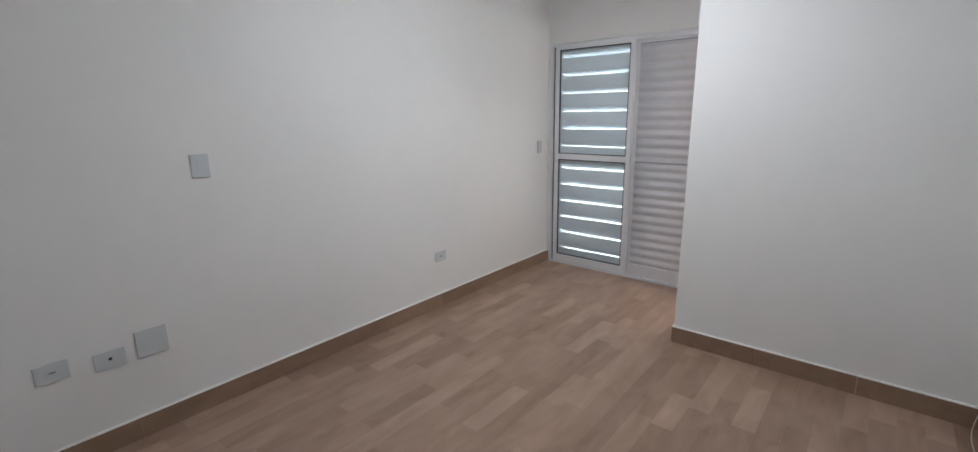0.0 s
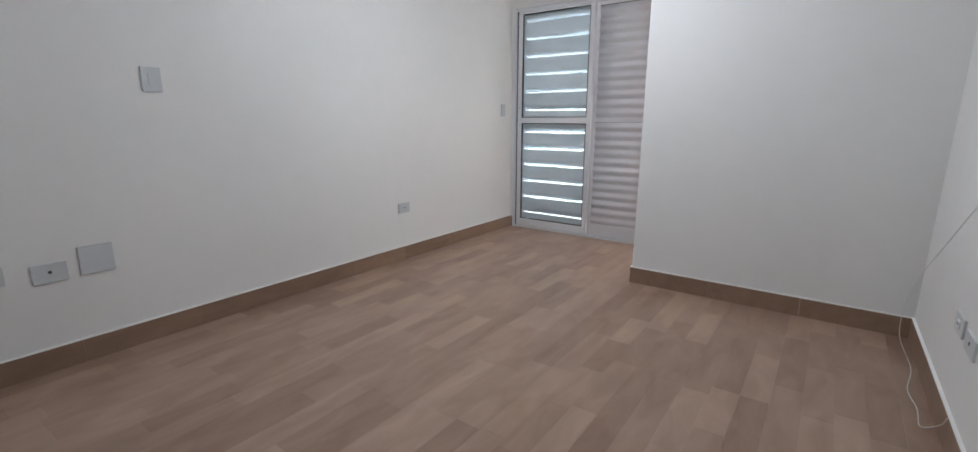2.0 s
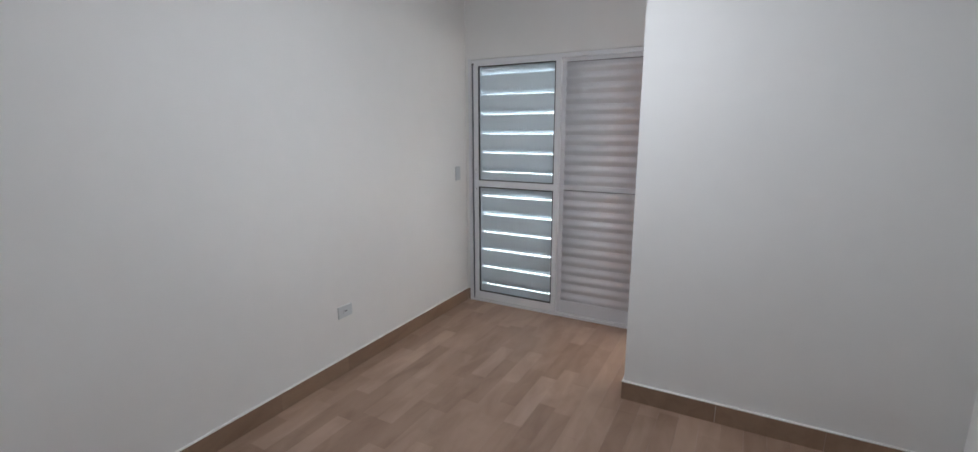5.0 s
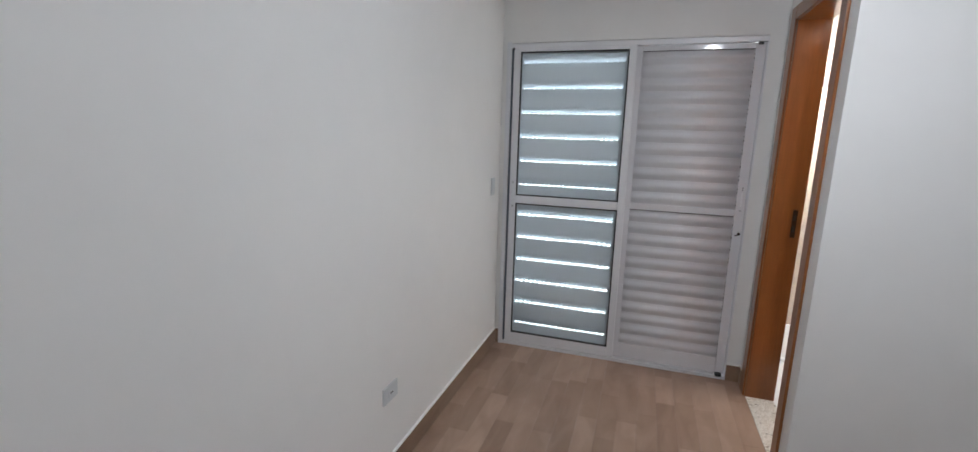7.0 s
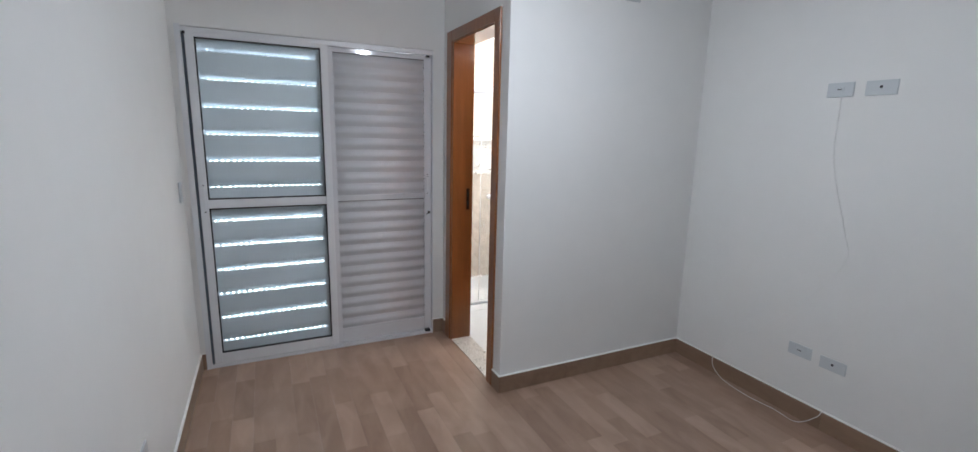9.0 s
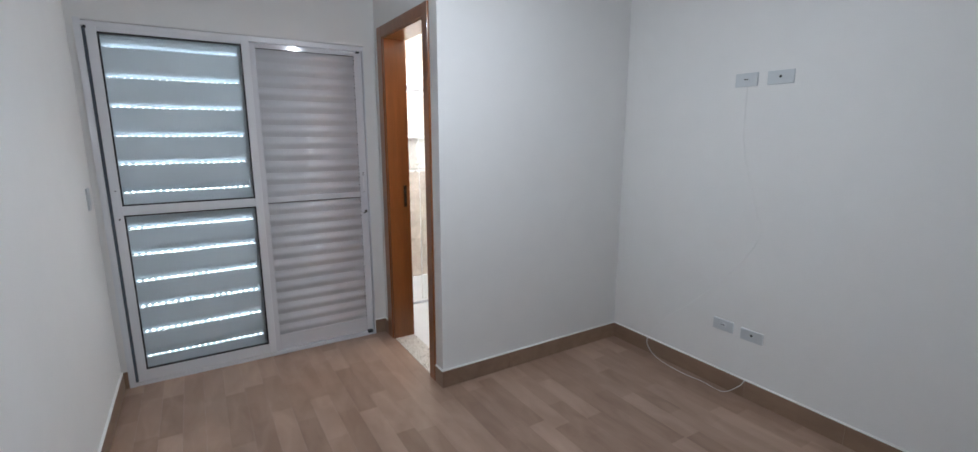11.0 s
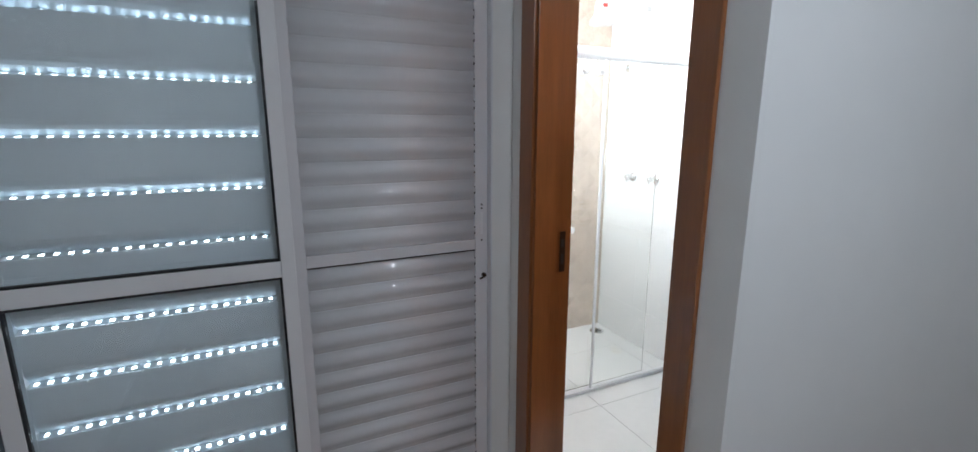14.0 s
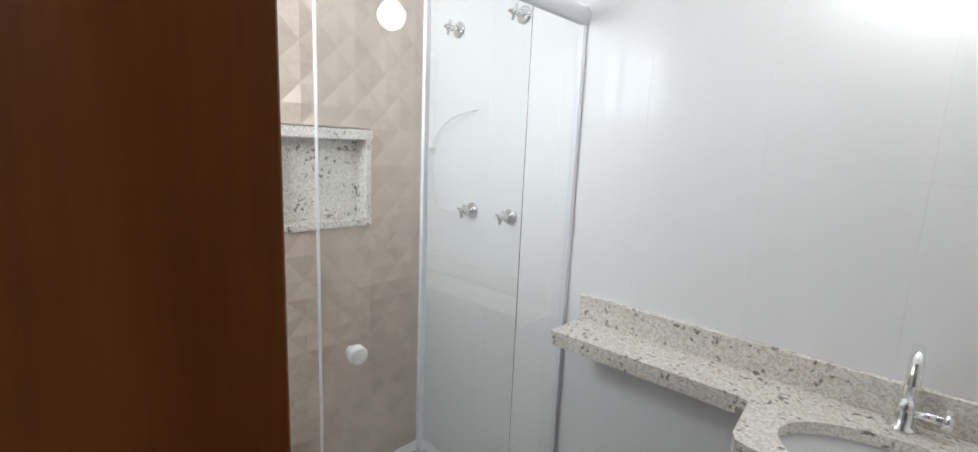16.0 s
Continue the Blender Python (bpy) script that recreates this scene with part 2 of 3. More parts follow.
# partition with the bathroom door: opening from y 3.66 to 4.32, up to z 2.21
D0, D1, DH = 3.635, 4.345, 2.235
wall("wall_bathroom_door", [(BC, BX0 - 0.006, BW, D0, 0, H), (BC, BX0 - 0.006, D1, DW, 0, H), (BC, BX0 - 0.006, D0, D1, DH, H)])
wall("wall_bathroom_front", [(BX0 - 0.006, RW, BW, BY0 - 0.006, 0, H)])
wall("wall_east", [(RW, RW + 0.15, -1.3, DW + 1.45, 0, H)])
# entry: doorway from x 0 to the east wall
wall("wall_south", [(LW, 0.0, EY - 0.13, EY, 0, H), (0.0, RW, EY - 0.13, EY, 2.13, H)])
wall("wall_hall", [(LW, RW, -1.45, -1.3, 0, H)])
tagged(part("ceiling", box(LW - 0.15, RW + 0.15, -1.45, DW + 0.15, H, H + 0.12), CEIL), "flat white painted bedroom ceiling", "ceiling", kind="structure")
# bathroom shell behind the tiles
wall("wall_bathroom_outer", [(BX0 - 0.15, BX0 - 0.006, DW + 0.15, 5.20, 0, BH), (BX0 - 0.15, BX0 - 0.006, 5.69, BY1 + 0.006, 0, BH), (BX0 - 0.15, BX0 - 0.006, 5.20, 5.69, 0, 1.70), (BX0 - 0.15, BX0 - 0.006, 5.20, 5.69, 2.15, BH)])
wall("wall_bathroom_back", [(BX0 - 0.15, RW + 0.15, BY1 + 0.006 + 0.09, BY1 + 0.25, 0, BH),
     (BX0 - 0.15, 0.02, BY1 + 0.006, BY1 + 0.096, 0, BH), (0.48, RW + 0.15, BY1 + 0.006, BY1 + 0.096, 0, BH), (0.02, 0.48, BY1 + 0.006, BY1 + 0.096, 0, 1.16), (0.02, 0.48, BY1 + 0.006, BY1 + 0.096, 1.56, BH)])
tagged(part("ceiling", box(BX0 - 0.004, RW, BY0 - 0.004, BY1 + 0.09, BH, BH + 0.1), CEIL), "flat white bathroom ceiling", "ceiling", kind="structure")

# outside: balcony slab, parapet and the bright overcast distance
tagged(part("ground", box(-60, 60, 4.66, 120, -3.2, -3.0), CONCRETE), "grey paved ground outside below the balcony", "ground", kind="structure")
tagged(part("balcony_slab", box(-2.6, BX0 - 0.15, DW + 0.1, 5.9, -0.2, -0.03), CONCRETE), "bare grey concrete balcony floor slab", "balcony", kind="structure")
bd = bmesh.new()
vs = [bd.verts.new((x, y, z)) for z in (-3, 14) for x, y in ((-14, 2), (-14, 14), (6, 14))]
bd.faces.new((vs[0], vs[1], vs[4], vs[3])), bd.faces.new((vs[1], vs[2], vs[5], vs[4]))
tagged(part("backdrop", bd, DAY), "plain bright overcast daylight outside the openings", "backdrop", kind="structure")


# ---- balcony door ----
FX0, FX1, FY, FZ = -2.362, -0.798, 4.497, 2.172
door = thing("balcony_door", "white aluminium sliding balcony door with glass leaf and louvred shutters, closed", "door", kind="structure")
fr = bmesh.new()
box(FX0, FX0 + 0.006, FY, FY + 0.055, 0, FZ, bm=fr), box(FX0, FX0 + 0.028, FY + 0.055, FY + 0.12, 0, FZ, bm=fr)
box(FX1 - 0.006, FX1, FY, FY + 0.07, 0, FZ, bm=fr), box(FX1 - 0.028, FX1, FY + 0.07, FY + 0.12, 0, FZ, bm=fr)
box(FX0 + 0.006, FX1 - 0.006, FY, FY + 0.12, FZ - 0.030, FZ, bm=fr), box(FX0 + 0.006, FX1 - 0.006, FY + 0.002, FY + 0.12, 0.0, 0.022, bm=fr)
box(-2.381, FX0, FY - 0.003, 4.509, 0.0, FZ + 0.012, bm=fr), box(FX0, -2.350, FY - 0.003, FY - 0.0005, 0.0, FZ + 0.012, bm=fr)
part("door_frame", fr, ALU, door)
# dark strip stands in for the shade inside the frame's recess
part("recess_shade_strip", box(-2.3495, -2.3345, FY + 0.012, FY + 0.03, 0.024, FZ - 0.032), RECESS_SHADE, door, "dark grey strip painting the shade in the recess beside the leaf")
tr = bmesh.new()
for y in (4.536, 4.572):
    box(FX0 + 0.028, FX1 - 0.028, y, y + 0.004, 0.022, 0.034, bm=tr)
    box(FX0 + 0.028, FX1 - 0.028, y, y + 0.004, FZ - 0.046, FZ - 0.034, bm=tr)
part("sliding_track", tr, ALU, door)

# glass leaf in front
GX0, GX1, GY0, GY1, GZ0, GZ1 = -2.333, -1.530, 4.500, 4.532, 0.026, 2.150
leaf = part("glass_leaf", None or box(GX0, GX0 + 0.047, GY0, GY1, GZ0, GZ1, bevel=0.003), ALU, door, "white aluminium leaf with two clear panes and black gaskets")
part("stile", box(GX1 - 0.045, GX1, GY0, GY1, GZ0, GZ1, bevel=0.003), ALU, leaf)
for name, z0, z1 in (("bottom_rail", GZ0, 0.098), ("middle_rail", 1.086, 1.142), ("top_rail", 2.120, GZ1)):
    part(name, box(GX0 + 0.047, GX1 - 0.045, GY0 + 0.002, GY1 - 0.002, z0, z1, bevel=0.0025), ALU, leaf)
for z0, z1 in ((0.098, 1.086), (1.142, 2.120)):
    x0, x1 = GX0 + 0.047, GX1 - 0.045
    gk = bmesh.new()
    for b in ((x0, x0 + 0.008, z0, z1), (x1 - 0.008, x1, z0, z1), (x0 + 0.008, x1 - 0.008, z0, z0 + 0.008), (x0 + 0.008, x1 - 0.008, z1 - 0.008, z1)):
        box(b[0], b[1], GY0 + 0.004, GY0 + 0.020, b[2], b[3], bm=gk)
    part("gasket", gk, RUBBER, leaf, "black rubber glazing gasket")
    pane = part("pane", box(x0 + 0.006, x1 - 0.006, GY0 + 0.010, GY0 + 0.014, z0 + 0.006, z1 - 0.006), GLASS, leaf, "clear glass pane")
    pane.visible_shadow = False
hd = box(GX0 + 0.018, GX0 + 0.034, GY0 - 0.004, GY0 + 0.002, 1.09, 1.24, bevel=0.002)
part("pull_handle", hd, ALU, leaf)
part("screw_hole", tube([(GX0 + 0.026, GY0 - 0.006, 1.235), (GX0 + 0.026, GY0 + 0.001, 1.235)], 0.004, 8), DARK, leaf)
part("screw_hole", tube([(GX0 + 0.026, GY0 - 0.003, 1.065), (GX0 + 0.026, GY0 + 0.001, 1.065)], 0.005, 8), DARK, leaf)

# ventilated shutter leaf behind the glass: broad slats, each with a row of slots in its lower ledge
VX0, VX1, VY = -2.325, -1.530, 4.562
vent = part("shutter_leaf", box(VX0, VX0 + 0.045, VY - 0.014, VY + 0.018, 0.03, 2.13), SHUT, door, "grey-white aluminium shutter leaf with ventilation slots letting daylight in")
part("stile", box(VX1 - 0.068, VX1, VY - 0.014, VY + 0.018, 0.03, 2.13), SHUT, vent)
for z0, z1 in ((0.03, 0.060), (2.10, 2.13)):
    part("rail", box(VX0 + 0.045, VX1 - 0.068, VY - 0.012, VY + 0.018, z0, z1), SHUT, vent)
PITCH, SX0, SX1 = 0.1662, VX0 + 0.045, VX1 - 0.068


def vent_slat(top):
    """Profile downwards: a flat face, a hollow curl outwards, and a sloping ledge back to the room that is cut into a row of slots."""
    bm = bmesh.new()
    yb, rise = 0.030, 0.0075
    line = [(0.0, 0.0), (0.0, -0.100), (0.0012, -0.114), (0.005, -0.128), (0.012, -0.1405), (0.020, -0.149), (yb, -top + rise)]
    sweep_x(line + [(y + 0.0015, z + 0.0004) for y, z in line[::-1]], SX0, SX1, bm)
    ledge = lambda y: -top + rise * y / yb
    strip = lambda y0, y1: [(y0, ledge(y0)), (y1, ledge(y1)), (y1, ledge(y1) + 0.0012), (y0, ledge(y0) + 0.0012)]
    sweep_x(strip(0.0, 0.009), SX0, SX1, bm)
    sweep_x(strip(0.024, 0.0305), SX0, SX1, bm)
    count = 20
    p = (SX1 - SX0) / count
    for k in range(count + 1):
        c = SX0 + k * p
        wide = 0.0104 if k % 10 else 0.0125
        sweep_x(strip(0.009, 0.024), max(SX0, c - wide), min(SX1, c + wide), bm)
    return mesh("vent_slat", bm, SHUT)


slat_mesh = vent_slat(PITCH)
# rows of slots at their heights, upper and lower half
rows_up = [2.052 - 0.1662 * k for k in range(6)]
rows_low = [1.000 - 0.1672 * k for k in range(6)]
for z in rows_up + rows_low:
    s = part("slat", slat_mesh, None, vent)
    s.location = (0, VY - 0.012, z + PITCH - 0.0075)
part("cover_strip", box(SX0, SX1, VY - 0.010, VY + 0.016, 1.146, 1.2125), SHUT, vent)
part("cover_strip", box(SX0, SX1, VY - 0.010, VY + 0.016, 0.058, 0.1562), SHUT, vent)

# blind louvred leaf
RX0, RX1, RY = -1.545, -0.806, 4.536
blind = part("louvre_leaf", box(RX1 - 0.054, RX1, RY - 0.010, RY + 0.022, 0.03, 2.140, bevel=0.0025), LOUVRE, door, "white aluminium leaf of narrow closed louvres")
part("stile", box(RX0, RX0 + 0.050, RY - 0.010, RY + 0.022, 0.03, 2.140, bevel=0.0025), LOUVRE, blind)
for z0, z1 in ((0.03, 0.135), (1.098, 1.140), (2.108, 2.140)):
    part("rail", box(RX0 + 0.050, RX1 - 0.054, RY - 0.008, RY + 0.022, z0, z1, bevel=0.002), LOUVRE, blind)
part("joint_line", box(RX0 + 0.050, RX1 - 0.054, RY - 0.0085, RY + 0.01, 1.0945, 1.098), DARK, blind)
part("joint_line", box(RX0 + 0.050, RX1 - 0.054, RY - 0.0085, RY + 0.01, 2.1055, 2.108), DARK, blind)
lp = 0.0805
prof = []
for k in range(17):
    a = k / 16
    prof.append((-0.0064 * (1 - math.cos(2 * math.pi * a)), -lp * a))
prof = prof + [(y + 0.003, z) for y, z in prof[::-1]]
lm = mesh("louvre", sweep_x(prof, RX0 + 0.048, RX1 - 0.052), LOUVRE)
for face in lm.polygons:
    face.use_smooth = abs(face.normal.y) > 0.5
notch = mesh("slat_gap", box(RX1 - 0.0575, RX1 - 0.0535, RY - 0.0105, RY, -0.058, -0.026), DARK)
for top, count in ((2.106, 12), (1.094, 12)):
    for k in range(count):
        z = top - k * lp
        if z - lp < 0.12:
            break
        s = part("louvre", lm, None, blind)
        s.location = (0, RY + 0.001, z)
        g = part("slat_gap", notch, None, blind)
        g.location = (0, 0, z)
lk = bmesh.new()
tube([(RX1 - 0.018, RY - 0.022, 0.990), (RX1 - 0.018, RY - 0.009, 0.990)], 0.009, 12, lk), tube([(RX1 - 0.018, RY - 0.024, 0.985), (RX1 - 0.040, RY - 0.024, 0.978)], 0.004, 8, lk)
part("latch_knob", lk, BRONZE, blind)
for z in (1.136, 1.265, 1.28):
    part("screw_hole", tube([(RX1 - 0.026, RY - 0.0115, z), (RX1 - 0.026, RY - 0.009, z)], 0.004, 8), DARK, blind)
part("lock_plate", box(RX1 - 0.031, RX1 - 0.021, RY - 0.0115, RY - 0.009, 1.16, 1.25), ALU, blind)
part("end_cap", box(FX1 - 0.062, FX1 - 0.024, FY - 0.003, FY + 0.03, 0.018, 0.036), RUBBER, door, "black plastic end cap")
part("end_cap", box(FX1 - 0.050, FX1 - 0.026, FY + 0.001, FY + 0.03, 2.128, 2.138), RUBBER, door)
part("end_cap", box(FX0 + 0.020, FX0 + 0.034, FY - 0.002, FY + 0.02, 2.132, 2.146), RUBBER, door)

# ---- bathroom door: varnished jamb, casing, leaf ajar ----
bdoor = thing("bathroom_door", "varnished brown wooden door with dark lever handle, standing open", "door", kind="structure")
JH = 2.212
jm = part("jamb", box(BC - 0.004, BX0 + 0.004, D1 - 0.029, D1, 0, JH + 0.02, bevel=0.002), WOOD, bdoor)
part("jamb", box(BC - 0.004, BX0 + 0.004, D0, D0 + 0.027, 0, JH + 0.02, bevel=0.002), WOOD, bdoor)
part("head_jamb", box(BC - 0.004, BX0 + 0.004, D0 + 0.027, D1 - 0.029, JH, JH + 0.022, bevel=0.002), WOOD, bdoor)
for y0, y1 in ((3.574, D0 + 0.013), (D1 - 0.012, 4.425)):
    part("casing", box(BC - 0.014, BC - 0.001, y0, y1, 0.0, 2.292, bevel=0.003), WOOD, bdoor)
part("casing", box(BC - 0.0135, BC - 0.001, D0 + 0.013, D1 - 0.012, JH + 0.008, 2.292, bevel=0.003), WOOD, bdoor)
sp = part("strike_plate", box(-0.598, -0.574, D1 - 0.0315, D1 - 0.0285, 1.03, 1.19, bevel=0.001), BRONZE, bdoor, "dark metal strike plate")
part("strike_hole", box(-0.593, -0.580, D1 - 0.0325, D1 - 0.031, 1.13, 1.16), DARK, sp)
part("strike_hole", box(-0.593, -0.580, D1 - 0.0325, D1 - 0.031, 1.06, 1.10), DARK, sp)
lf = part("leaf", box(0.0, 0.620, -0.018, 0.018, 0.008, 2.20, bevel=0.0015), WOOD, bdoor)
lf.matrix_basis = pose(-0.560, 3.684, 0, 0, 0, 18.5)
part("leaf_edge", box(0.6202, 0.6225, -0.0165, 0.0165, 0.01, 2.198), RAWWOOD, lf, "paler bare wood edge")
part("lock_face", box(0.6226, 0.6245, -0.011, 0.011, 0.98, 1.20), BRASS, lf)
for side in (1, -1):
    lv = bmesh.new()
    tube([(0.55, side * 0.016, 1.105), (0.55, side * 0.055, 1.105)], 0.011, 12, lv)
    tube(curve_points([(0.555, side * 0.055, 1.105), (0.52, side * 0.060, 1.108), (0.46, side * 0.060, 1.106), (0.435, side * 0.050, 1.098), (0.43, side * 0.036, 1.090)]), 0.0085, 10, lv)
    box(0.53, 0.57, side * 0.0175, side * 0.022, 0.99, 1.17, bm=lv)
    smooth(part("lever_handle", lv, BRONZE, lf, "dark bronze lever handle"))
for z in (0.25, 1.1, 1.95):
    part("hinge", tube([(-0.006, 0.016, z - 0.04), (-0.006, 0.016, z + 0.04)], 0.007, 10), BRONZE, lf)
tagged(part("door_sill", box(BC + 0.001, BX0 + 0.002, D0 + 0.0275, D1 - 0.0295, -0.02, 0.004), SILL), "worn grey granite threshold in the bathroom doorway", "threshold", kind="structure")

# ---- baseboards: tile strips with a white line on top ----
BB, BT = 0.110, 0.011


def baseboard(axis, at, a, b, side, end_gap=0.0):
    """Strips along x or y at the wall face, on the given side of it."""
    holder = tagged(new("baseboard"), "brown wood-look tile baseboard with white grout line", "baseboard", kind="structure")
    n = max(1, round(abs(b - a) / 0.55))
    for k in range(n):
        s0, s1 = a + (b - a) * k / n, a + (b - a) * (k + 1) / n - 0.0015
        lo, hi = sorted((at, at + side * BT))
        dims = (lo, hi, s0, s1) if axis == "y" else (s0, s1, lo, hi)
        part("tile_strip", box(*dims, 0.0, BB), SKIRT, holder)
    lo, hi = sorted((at, at + side * (BT + 0.001)))
    dims = (lo, hi, a, b) if axis == "y" else (a, b, lo, hi)
    part("grout_line", box(*dims, BB, BB + 0.006), GROUT, holder)


baseboard("y", LW, EY, 4.497, 1)
baseboard("x", DW, LW + BT, -2.363, -1)
baseboard("x", DW, -0.797, BC, -1)
baseboard("y", BC, 4.426, DW - BT, -1)
baseboard("y", BC, BW - BT, 3.573, -1)
baseboard("x", BW, BC, RW, -1)
baseboard("y", RW, EY, BW - BT, -1)
baseboard("x", EY, LW + BT, 0.0, 1)


# ---- wall plates ----
def plate(name, label, wall_x, side, y0, y1, z0, z1, kind):
    """A moulded plate on a wall that faces along x."""
    t = thing(name, label, "socket" if "socket" in name else "plate", "electrical plates", at=(wall_x, (y0 + y1) / 2, (z0 + z1) / 2))
    w, h = (y1 - y0) / 2, (z1 - z0) / 2
    f = lambda d: sorted((0.0, side * d))
    part("cover", box(*f(0.009), -w, w, -h, h, bevel=0.003), PLASTIC, t)
    d = side * 0.009
    lo, hi = sorted((d - side * 0.001, d + side * 0.003))
    if kind == "switch":
        part("rocker", box(lo, hi, -0.016, 0.016, -0.028, 0.028, bevel=0.001), PLASTIC, t)
    elif kind == "socket":
        part("insert", box(lo, hi - 0.0005, -0.020, 0.020, -0.014, 0.014, bevel=0.001), PLASTIC, t)
        e = side * 0.0135
        for yy in (-0.008, 0.0, 0.008):
            part("pin_hole", tube([(d, yy, 0.002), (e, yy, 0.002)], 0.0032, 8), DARK, t)
    elif kind == "hole":
        part("cable_hole", tube([(d - side * 0.001, 0, 0.004), (d + side * 0.001, 0, 0.004)], 0.0075, 10), DARK, t)
    return t


plate("light_switch", "square white plastic light switch on the white wall", LW, 1, 1.247, 1.333, 1.253, 1.371, "switch")
plate("wall_socket", "small white plastic wall socket above the baseboard", LW, 1, 2.878, 2.998, 0.388, 0.468, "socket")
plate("wall_socket", "white plastic wall socket above the baseboard", LW, 1, 0.522, 0.640, 0.437, 0.523, "socket")
plate("cable_outlet", "white plastic plate with a round cable hole", LW, 1, 0.722, 0.844, 0.412, 0.500, "hole")
plate("blank_plate", "larger blank white plastic cover plate", LW, 1, 0.888, 1.020, 0.415, 0.550, "blank")
plate("light_switch", "narrow white plastic switch beside the balcony door", LW, 1, 4.315, 4.385, 1.152, 1.272, "switch")
plate("wall_socket", "white plastic wall socket high on the wall", RW, -1, 2.535, 2.662, 1.828, 1.902, "socket")
plate("cable_outlet", "white plastic cable outlet high on the wall", RW, -1, 2.345, 2.482, 1.828, 1.900, "hole")
plate("wall_socket", "white plastic wall socket low above the baseboard", RW, -1, 2.525, 2.655, 0.370, 0.440, "socket")
plate("cable_outlet", "white plastic cable outlet low above the baseboard", RW, -1, 2.345, 2.478, 0.362, 0.430, "hole")
cp = thing("cable_outlet", "small grey-white capped outlet high on the wall", "plate", at=(0.12, BW, 2.445))
part("cover", box(-0.055, 0.055, -0.012, 0, -0.045, 0.045, bevel=0.004), PLASTIC, cp)
part("insert", box(-0.03, 0.03, -0.014, -0.011, -0.02, 0.02, bevel=0.001), PLASTIC, cp)
cb = smooth(part("cable", tube(curve_points([(0.790, 2.59, 1.83), (0.786, 2.575, 1.50), (0.786, 2.47, 1.15), (0.775, 2.43, 0.98), (0.72, 2.56, 0.74), (0.68, 2.75, 0.52), (0.68, 2.95, 0.33),
    (0.70, 3.08, 0.14), (0.755, 3.04, 0.012), (0.725, 2.82, 0.004), (0.74, 2.66, 0.004), (0.735, 2.52, 0.004), (0.770, 2.44, 0.07), (0.779, 2.42, 0.112)]), [0.0017] * 54 + [0.0022] * 51, 8), CABLE))
tagged(cb, "loose pale cable hanging from the high socket to the floor", "cable")

# ceiling lamp of the bedroom
cl = thing("ceiling_lamp", "bare white bulb on a short pendant socket, switched on", "lamp", at=(-0.88, 2.40, H))
smooth(part("canopy", tube([(0, 0, 0), (0, 0, -0.012), (0, 0, -0.022)], [0.05, 0.05, 0.02], 24), WHITEPL, cl))
part("cord", tube([(0, 0, -0.022), (0, 0, -0.165)], 0.004, 8), WHITEPL, cl)
smooth(part("socket", tube([(0, 0, -0.165), (0, 0, -0.172), (0, 0, -0.214)], [0.012, 0.019, 0.019], 16), WHITEPL, cl))
# invented, unseen fixture above the bathroom fill light
cl3 = thing("ceiling_lamp", "made-up round white fixture for the bathroom fill light", "lamp", at=(0.12, 4.38, BH))
part("base", tube([(0, 0, 0), (0, 0, -0.025), (0, 0, -0.045)], [0.07, 0.068, 0.04], 28), WHITEPL, cl3)
cl2 = thing("wall_lamp", "round white globe wall lamp above the basin, switched on", "lamp", at=(BX1, 3.985, 2.09))
smooth(part("base", tube([(-0.001, 0, 0), (-0.012, 0, 0), (-0.018, 0, 0)], [0.045, 0.045, 0.03], 24), WHITEPL, cl2))
# ---- bathroom ----
bw = thing("bathroom_window", "small white bathroom window, bright with daylight", "window", kind="structure", at=(BX0 - 0.075, 5.445, 1.925))
wf = bmesh.new()
for b in ((-0.24, 0.24, -0.222, -0.195), (-0.24, 0.24, 0.195, 0.222), (-0.243, -0.218, -0.195, 0.195), (0.218, 0.243, -0.195, 0.195), (0.088, 0.112, -0.195, 0.195)):
    box(-0.02, 0.02, b[0], b[1], b[2], b[3], bm=wf)
part("window_frame", wf, ALU, bw)

# counter: narrow shelf that widens round the basin
cz, ct = 0.917, 0.03
cnt = thing("vanity_counter", "speckled pale granite vanity counter with backsplash and oval basin cut-out", "counter")
BCX, BCY, BRX, BRY = 0.500, 3.945, 0.155, 0.245
outline = [(BX1 - 0.001, 4.876), (0.592, 4.876), (0.592, 4.300), (0.582, 4.272), (0.41, 4.262), (0.385, 4.250)]
for k in range(1, 12):
    a = k / 11
    outline.append((0.385 - 0.115 * math.sin(a * math.pi / 2), 4.250 - 0.655 * a))
outline += [(BX1 - 0.001, BY0 + 0.002)]
tb = bmesh.new()
seg = 40
hole = [(BCX + BRX * math.cos(2 * math.pi * k / seg), BCY + BRY * math.sin(2 * math.pi * k / seg)) for k in range(seg)]
for z, flip in ((cz, False), (cz - ct, True)):
    o = [tb.verts.new((x, y, z)) for x, y in outline]
    h = [tb.verts.new((x, y, z)) for x, y in hole]
    es = [tb.edges.new((o[k], o[(k + 1) % len(o)])) for k in range(len(o))] + [tb.edges.new((h[k], h[(k + 1) % seg])) for k in range(seg)]
    bmesh.ops.triangle_fill(tb, use_beauty=True, edges=es)
    if not flip:
        top_o, top_h = o, h
